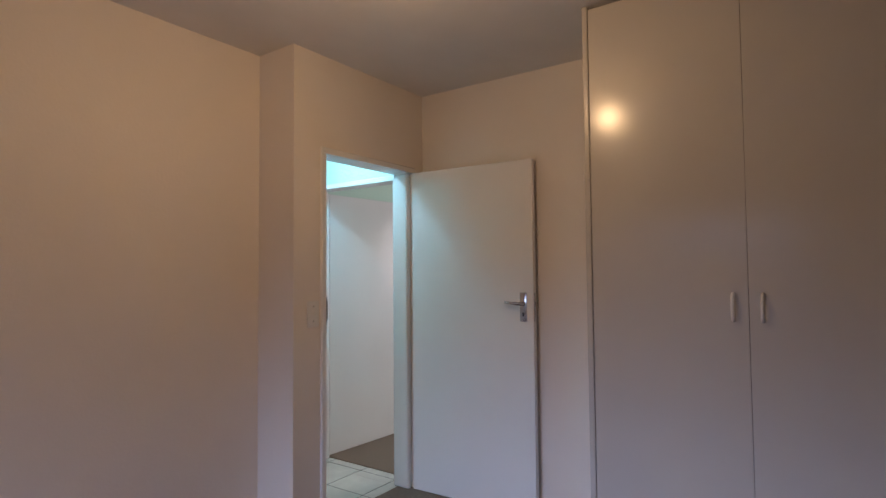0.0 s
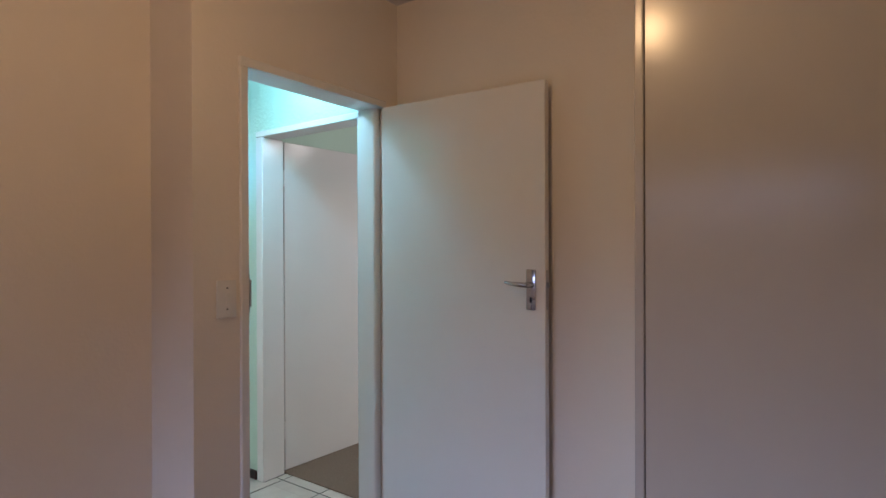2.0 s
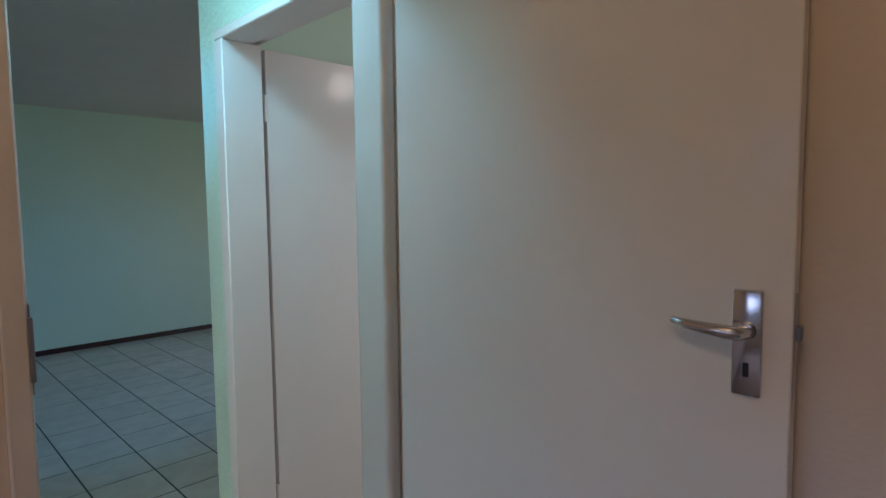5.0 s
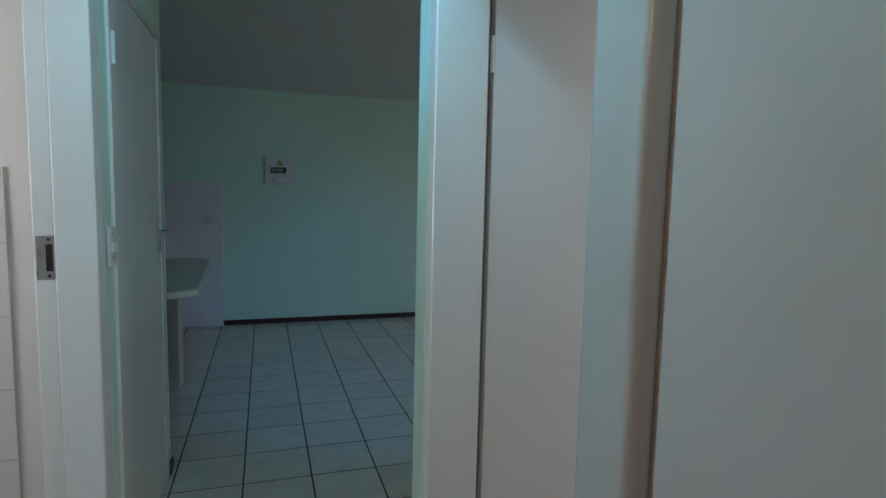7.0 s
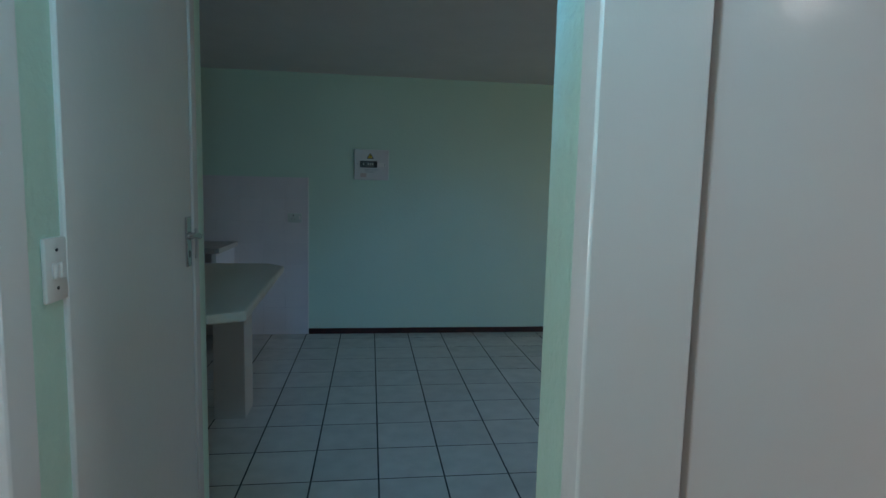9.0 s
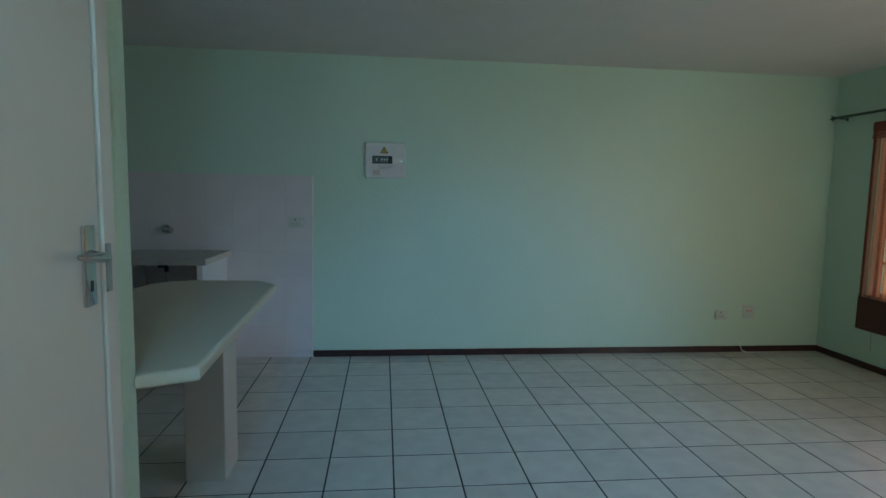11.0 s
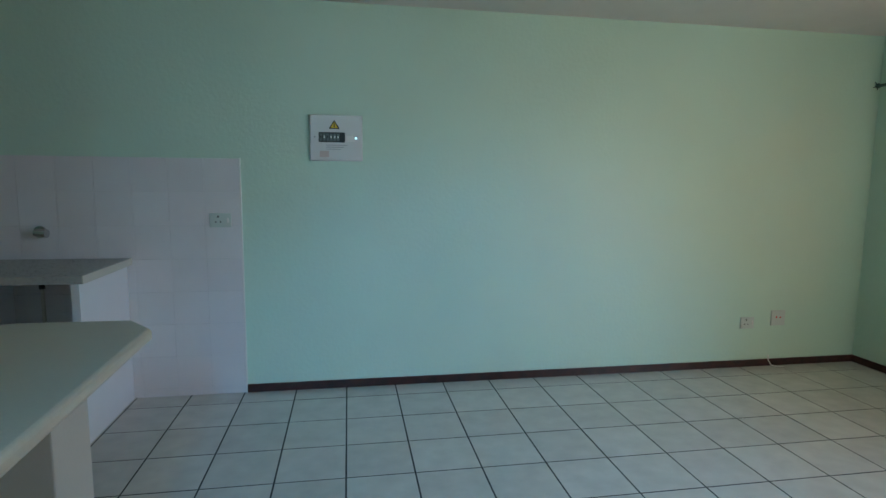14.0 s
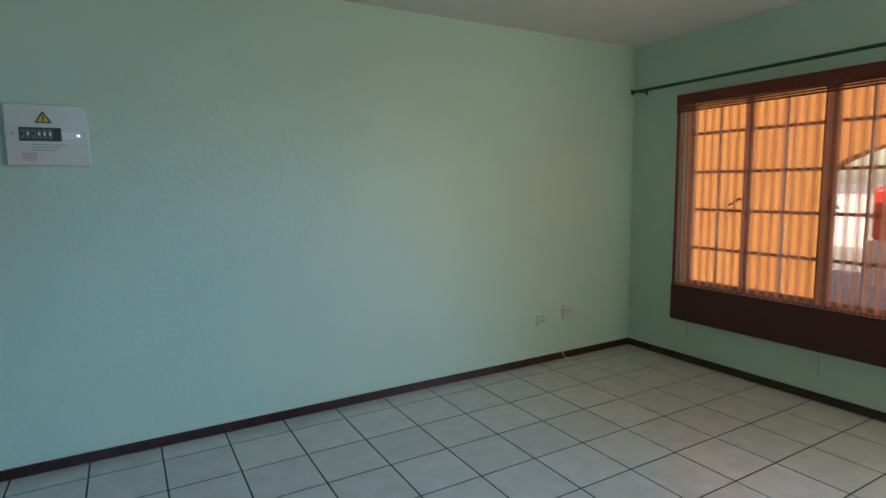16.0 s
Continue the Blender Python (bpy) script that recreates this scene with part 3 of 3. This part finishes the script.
for k in range(3):
    x1 = -1.905 - k * 0.46
    dd = part("door", boxes((x1 - 0.455, x1, 4.378, 4.398, 0.10, 0.80), bevel=0.002), BOARD, cab)
    part("handle", tube([(x1 - 0.40, 4.378, 0.74), (x1 - 0.40, 4.358, 0.74), (x1 - 0.30, 4.358, 0.74), (x1 - 0.30, 4.378, 0.74)], 0.005), CHROME, dd, "", True)
sk = thing("kitchen_sink", pose(-2.5, 4.64, 0.86), "stainless steel inset sink in the worktop", "sink")
rim = bmesh.new()
for r in ((SX0 - 0.02, SX1 + 0.09, SY0 - 0.02, SY0 + 0.015, 0.862, 0.868), (SX0 - 0.02, SX1 + 0.09, SY1 - 0.015, SY1 + 0.02, 0.862, 0.868), (SX0 - 0.02, SX0 + 0.015, SY0 + 0.015, SY1 - 0.015, 0.862, 0.868), (SX1 - 0.28, SX1 + 0.09, SY0 + 0.015, SY1 - 0.015, 0.8625, 0.867)):
    box(rim, *r)
part("rim", rim, STEEL, sk)
part("bowl", boxes((SX0 + 0.012, SX0 + 0.016, SY0 + 0.012, SY1 - 0.012, 0.70, 0.863), (SX1 - 0.284, SX1 - 0.28, SY0 + 0.012, SY1 - 0.012, 0.70, 0.863), (SX0 + 0.016, SX1 - 0.284, SY0 + 0.012, SY0 + 0.016, 0.70, 0.863), (SX0 + 0.016, SX1 - 0.284, SY1 - 0.016, SY1 - 0.012, 0.70, 0.863), (SX0 + 0.016, SX1 - 0.284, SY0 + 0.016, SY1 - 0.016, 0.70, 0.704)), STEEL, sk)
TW = NORTH - 0.012
tp = thing("kitchen_mixer_tap", pose(-2.42, TW, 1.015), "chrome wall-mounted mixer tap with swan neck", "tap")
part("bar", rod(bmesh.new(), (-2.50, TW - 0.05, 1.015), (-2.30, TW - 0.05, 1.015), 0.010), CHROME, tp, smooth=True)
for x in (-2.49, -2.31):
    part("wall_flange", rod(bmesh.new(), (x, TW, 1.015), (x, TW - 0.05, 1.015), 0.022, 0.016), CHROME, tp, smooth=True)
    part("tap_knob", rod(bmesh.new(), (x, TW - 0.05, 1.015), (x + (0.055 if x > -2.4 else -0.055), TW - 0.06, 1.015), 0.020, 0.024), CHROME, tp, smooth=True)
arc = [(-2.40, TW - 0.05, 1.02)] + [(-2.40 - 0.095 * (1 - math.cos(a)), TW - 0.05 - 0.03 * a, 1.055 + 0.10 * math.sin(a)) for a in [math.pi * k / 10 for k in range(0, 10)]]
part("spout", tube(arc, 0.009), CHROME, tp, "curved chrome spout", True)
wp = thing("water_pipe", pose(-1.70, 4.90, 0.0), "grey water pipe in the gap beside the cabinet", "pipe")
part("riser", rod(bmesh.new(), (-1.70, 4.90, 0.0), (-1.70, 4.90, 0.70), 0.010), BEIGE, wp, smooth=True)
part("elbow", tube([(-1.70, 4.90, 0.70), (-1.70, 4.90, 0.735), (-1.715, 4.90, 0.745), (-1.76, 4.90, 0.745)], 0.016), DARK, wp, "dark pipe elbow", True)
vt = thing("stop_valve", pose(-1.715, TW, 1.02), "round chrome stop valve on the tiles", "valve")
part("flange", rod(bmesh.new(), (-1.715, TW, 1.02), (-1.715, TW - 0.012, 1.02), 0.034), CHROME, vt, smooth=True)
part("stem", rod(bmesh.new(), (-1.715, TW - 0.012, 1.02), (-1.705, TW - 0.05, 1.02), 0.016), CHROME, vt, smooth=True)
part("knob", rod(bmesh.new(), (-1.72, TW - 0.05, 1.02), (-1.655, TW - 0.06, 1.015), 0.020, 0.025), CHROME, vt, smooth=True)

# ---- window, blind, curtain rod ----
wf = structure("window_1", boxes((EAST + 0.045, EAST + 0.075, WY0, WY1, WZ1 - 0.04, WZ1), (EAST + 0.045, EAST + 0.075, WY0, WY1, WZ0, WZ0 + 0.04), (EAST + 0.045, EAST + 0.075, WY0, WY0 + 0.04, WZ0 + 0.04, WZ1 - 0.04), (EAST + 0.045, EAST + 0.075, WY1 - 0.04, WY1, WZ0 + 0.04, WZ1 - 0.04)), REDBROWN,
               "red-brown steel window with small panes and burglar bars", "window")
ROOT[wf] = Matrix()
for y, w in ((4.052, 0.022), (3.557, 0.038), (3.07, 0.022)):
    part("mullion", boxes((EAST + 0.04, EAST + 0.07, y - w, y + w, WZ0 + 0.04, WZ1 - 0.04), bevel=0.003), REDBROWN, wf)
for z in (1.674, 1.40, 1.133, 0.854):
    part("glazing_bar", boxes((EAST + 0.05, EAST + 0.068, WY0 + 0.04, WY1 - 0.04, z - 0.010, z + 0.010)), REDBROWN, wf)
for y in (4.275, 3.825, 3.36, 2.86):
    part("burglar_bar", rod(bmesh.new(), (EAST + 0.085, y, WZ0 + 0.02), (EAST + 0.085, y, WZ1 - 0.02), 0.010), PLASTIC, wf, "pale upright burglar bar", True)
for y, w in ((4.05, 1), (3.575, -1)):
    part("casement_handle", tube([(EAST + 0.035, y, 1.21), (EAST + 0.020, y, 1.21), (EAST + 0.015, y + 0.03 * w, 1.215), (EAST + 0.015, y + 0.10 * w, 1.17)], [0.008, 0.008, 0.007, 0.006]), DARK, wf, "dark casement handle", True)
gp = part("pane", boxes((EAST + 0.058, EAST + 0.062, WY0 + 0.04, WY1 - 0.04, WZ0 + 0.04, WZ1 - 0.04)), GLASS, wf, "clear glass")
gp.visible_shadow = False
structure("window_sill", boxes((EAST - 0.012, EAST + 0.045, WY0 + 0.002, WY1 - 0.002, WZ0 + 0.0005, WZ0 + 0.012), bevel=0.003), PLASTIC, "white painted window sill", "window sill")
bl = thing("woven_blind", pose(EAST - 0.03, 3.65, 0.31), "sheer red-brown woven reed blind over the window", "blind")
BY0, BY1 = 2.56, 4.54
sheet = bmesh.new()
prev = None
N = 240
for k in range(N + 1):
    y = BY0 + (BY1 - BY0) * k / N
    x = EAST - 0.034 + 0.003 * math.sin(k * 1.9) + 0.002 * math.sin(k * 0.37)
    row = [sheet.verts.new((x, y, z)) for z in (0.33, 1.92)]
    if prev:
        sheet.faces.new((prev[0], row[0], row[1], prev[1]))
    prev = row
part("weave", sheet, REED, bl, "sheer weave with upright stripes", True)
part("head_rail", boxes((EAST - 0.05, EAST - 0.012, BY0, BY1, 1.905, 1.955), bevel=0.006, seg=2), BLINDEDGE, bl, smooth=True)
part("valance", boxes((EAST - 0.056, EAST - 0.050, BY0 + 0.01, BY1 - 0.005, 1.875, 1.945)), BLINDEDGE, bl)
# Dark slab added over the weave's unlit end below the sill.
part("lower_slab", boxes((EAST - 0.048, EAST - 0.036, BY0, BY1 + 0.003, 0.315, 0.575), bevel=0.003), LOWREED, bl, "dark slab for the lower end, which no light comes through")
part("bottom_rail", rod(bmesh.new(), (EAST - 0.034, BY0, 0.325), (EAST - 0.034, BY1, 0.325), 0.012), LOWREED, bl, smooth=True)
part("side_batten", boxes((EAST - 0.040, EAST - 0.026, BY1 - 0.014, BY1, 0.34, 1.905)), BLINDEDGE, bl)
for y in (4.42, 3.52):
    part("cord", tube([(EAST - 0.020, y, 0.50), (EAST - 0.020, y - 0.004, 0.30), (EAST - 0.018, y - 0.01, 0.16)], 0.002, 6), INK, bl, "thin pull cord")
for z in (0.590,):
    part("reed", rod(bmesh.new(), (EAST - 0.045, BY0, z), (EAST - 0.045, BY1, z), 0.003, seg=8), BLINDEDGE, bl, smooth=True)
for k, z in enumerate((1.868, 1.852, 1.835)):
    part("reed", rod(bmesh.new(), (EAST - 0.045 - 0.003 * k, BY0, z + 0.006), (EAST - 0.045 - 0.003 * k, BY1, z - 0.004), 0.006, seg=8), BLINDEDGE, bl, smooth=True)
cr = thing("curtain_rod", pose(EAST - 0.06, 3.7, 2.035), "dark green metal curtain rod above the window", "curtain rod")
part("pole", rod(bmesh.new(), (EAST - 0.06, 2.3, 2.038), (EAST - 0.06, 4.92, 2.033), 0.011), RODM, cr, smooth=True)
for y in (4.85, 2.4):
    part("bracket", boxes((EAST - 0.07, EAST - 0.0005, y - 0.005, y + 0.005, 2.014, 2.024), (EAST - 0.006, EAST - 0.0005, y - 0.010, y + 0.010, 2.000, 2.045), bevel=0.002), RODM, cr)
fin = bmesh.new()
ball(fin, (EAST - 0.06, 4.935, 2.033), 0.018)
for k in range(4):
    a = k * math.pi / 2 + 0.4
    rod(fin, (EAST - 0.06, 4.935, 2.033), (EAST - 0.06 + 0.03 * math.cos(a), 4.95, 2.033 + 0.03 * math.sin(a)), 0.006, 0.002, 8)
part("finial", fin, RODM, cr, "leaf-shaped end knob", True)

# ---- outside ----
structure("ground", boxes((-200, 200, -200, 200, -0.40, -0.14)), PAVING, "pale paved ground outside", "ground")
OX = 6.2
arch = bmesh.new()
ay0, ay1, az = 2.50, 4.72, 1.36
prof = [(9.0, -0.14), (9.0, 3.4), (-3.0, 3.4), (-3.0, -0.14), (ay0, -0.14), (ay0, az)]
prof += [((ay0 + ay1) / 2 - (ay1 - ay0) / 2 * math.cos(a), az + 0.36 * math.sin(a) ** 1.3) for a in [math.pi * k / 16 for k in range(1, 16)]]
prof += [(ay1, az), (ay1, -0.14)]
f = arch.faces.new([arch.verts.new((OX, y, z)) for y, z in prof])
ext = bmesh.ops.extrude_face_region(arch, geom=[f], use_keep_orig=True)
bmesh.ops.translate(arch, verts=[v for v in ext["geom"] if isinstance(v, bmesh.types.BMVert)], vec=(0.22, 0, 0))
bmesh.ops.recalc_face_normals(arch, faces=arch.faces[:])
tagged(new("patio_wall", finish("patio_wall", arch, ORANGE)), "orange painted patio wall with an arched opening", "wall", kind="structure")
# Out-of-view wall, put up only to keep sun out of the bedroom.
structure("sun_block_wall", boxes((-5.7, -5.5, -9, 4, -0.14, 5.2)), WHITEWALL, "plain unseen wall added to keep sun off the bedroom window", "wall")
structure("boundary_wall", boxes((14, 14.3, -14, 20, -0.14, 1.0)), WHITEWALL, "whitewashed boundary wall beyond the patio", "wall")

# ---- lamps ----
def bulb(name, x, y, z, drop, label):
    t = thing(name, pose(x, y, z), label, "lamp")
    part("rose", rod(bmesh.new(), (x, y, z), (x, y, z - 0.025), 0.05, 0.04), PLASTIC, t, smooth=True)
    part("holder", rod(bmesh.new(), (x, y, z - 0.025), (x, y, z - drop), 0.016, 0.020), PLASTIC, t, smooth=True)


bulb("bedroom_ceiling_lamp", -1.32, -1.54, BED_H, 0.14, "bare bulb holder on the bedroom ceiling")
bulb("passage_ceiling_lamp", -0.18, -0.04, H, 0.04, "bare bulb holder on the passage ceiling")
bulb("living_room_ceiling_lamp", 1.28, 2.51, H, 0.06, "white lamp holder on the living room ceiling")
bulb("second_bedroom_ceiling_lamp", 1.90, -1.68, BED_H, 0.08, "bare bulb holder on the second bedroom ceiling")

# ---- tiles ----
P, X0, Y0, J = 0.315, 0.0, 4.8, 0.0040
AREAS = ((WEST, EAST, END_L, NORTH), (PASS_L, EAST, END_R, END_L), (PASS_L, PASS_R, -0.33, END_R), (-2.3, PASS_L, 0.0, 1.2), (PASS_R, 0.385, D2_A, D2_B), (OP_L, OP_R, -0.345, -0.33))
MESHES = {}


def tile_mesh(w, d, h, mat, edge=0.0010):
    key = (round(w, 3), round(d, 3), round(h, 3), mat.name)
    if key not in MESHES:
        bm = bmesh.new()
        lo = [bm.verts.new((x, y, -h)) for x, y in ((0, 0), (w, 0), (w, d), (0, d))]
        mi = [bm.verts.new((x, y, -edge * 0.5)) for x, y in ((0, 0), (w, 0), (w, d), (0, d))]
        hi = [bm.verts.new((x, y, 0)) for x, y in ((edge, edge), (w - edge, edge), (w - edge, d - edge), (edge, d - edge))]
        for a, b in ((lo, mi), (mi, hi)):
            for k in range(4):
                bm.faces.new((a[k], a[(k + 1) % 4], b[(k + 1) % 4], b[k]))
        bm.faces.new(hi)
        MESHES[key] = finish("tile", bm, mat)
    return MESHES[key]


floor = bpy.data.objects["floor"]
rest = []
count = 0
for i in range(-12, 14):
    for j in range(-18, 2):
        ax, bx, ay, by = X0 + i * P + J, X0 + (i + 1) * P - J, Y0 + j * P + J, Y0 + (j + 1) * P - J
        for x0, x1, y0, y1 in AREAS:
            cx0, cx1, cy0, cy1 = max(ax, x0), min(bx, x1), max(ay, y0), min(by, y1)
            if cx1 - cx0 < 0.012 or cy1 - cy0 < 0.012:
                continue
            if count < 300 and cx0 > -1.7 and cx1 < 2.9:
                ob = new("tile", tile_mesh(cx1 - cx0, cy1 - cy0, 0.006, TILE))
                ob.parent = floor
                ob.location = (cx0, cy0, random.uniform(-0.0004, 0.0004))
                count += 1
            else:
                rest.append((cx0, cx1, cy0, cy1, -0.006, 0.0))
tagged(new("floor_tiles_far", finish("floor_tiles_far", boxes(*rest), TILE)), "cream floor tiles in the far corners", "floor tiles", kind="stuff")

# wall tiles of the kitchen, with an edge strip
TT = 1.452
back = structure("tile_backing", boxes((WEST, -0.618, NORTH - 0.006, NORTH - 0.0005, 0, TT)), WGROUT, "pale grout bed behind the white kitchen tiles", "wall tiles")
structure("tile_trim", boxes((-0.621, -0.611, NORTH - 0.0145, NORTH - 0.0005, 0, TT + 0.003), bevel=0.002), PLASTIC, "white plastic tile edge strip", "trim")
T = 0.2
for i in range(14):
    for j in range(8):
        x1 = -0.622 - i * T
        x0 = max(x1 - T, WEST)
        z1 = TT - j * T
        z0 = max(z1 - T, 0.0)
        if x1 - x0 < 0.02 or z1 - z0 < 0.02:
            continue
        ob = new("tile", tile_mesh(x1 - x0 - 0.0009, z1 - z0 - 0.0009, 0.006, WTILE, 0.0012))
        ob.parent = back
        ob.matrix_local = pose(x0 + 0.001, NORTH - 0.012, z0 + 0.001, 90)
bath = structure("bathroom_tile_backing", boxes((-2.299, -2.294, 0.0, 1.2, 0, 1.434), (-2.294, -1.02, 1.194, 1.199, 0, 1.434)), WGROUT, "pale grout bed behind the bathroom tiles", "wall tiles")
for i in range(7):
    for j in range(6):
        z0 = max(0.0, 1.434 - 0.25 * (j + 1))
        x0 = -1.02 - 0.2 * (i + 1)
        if x0 < -2.29:
            continue
        ob = new("tile", tile_mesh(0.197, 1.434 - 0.25 * j - z0 - 0.003, 0.006, WTILE, 0.002))
        ob.parent = bath
        ob.matrix_local = pose(x0, 1.188, z0 + 0.001, 90)
for i in range(6):
    for j in range(6):
        z0 = max(0.0, 1.434 - 0.25 * (j + 1))
        ob = new("tile", tile_mesh(0.197, 1.434 - 0.25 * j - z0 - 0.003, 0.006, WTILE, 0.002))
        ob.parent = bath
        ob.matrix_local = pose(-2.288, i * 0.2 + 0.001, z0 + 0.001, 90, 0, 90)

# Frame of the made-up gap that holds the two living room fills.
structure("fill_gap_frame", boxes((EAST + 0.09, EAST + 0.14, 0.65, 0.70, 0, 2.10), (EAST + 0.09, EAST + 0.14, 2.00, 2.05, 0, 2.10), (EAST + 0.09, EAST + 0.14, 0.70, 2.00, 2.05, 2.10)), REDBROWN, "red-brown frame added round the unseen gap for the fill lamps", "door")
box_r = thing("garden_box", pose(9.3, 5.08, -0.14), "red painted box on a white plinth outside", "box")
part("plinth", boxes((9.0, 9.6, 4.68, 5.48, -0.14, 0.50), bevel=0.02), WHITEWALL, box_r)
part("body", boxes((9.02, 9.58, 4.71, 5.45, 0.50, 1.22), bevel=0.06, seg=3), REDPAINT, box_r, "red painted body", True)
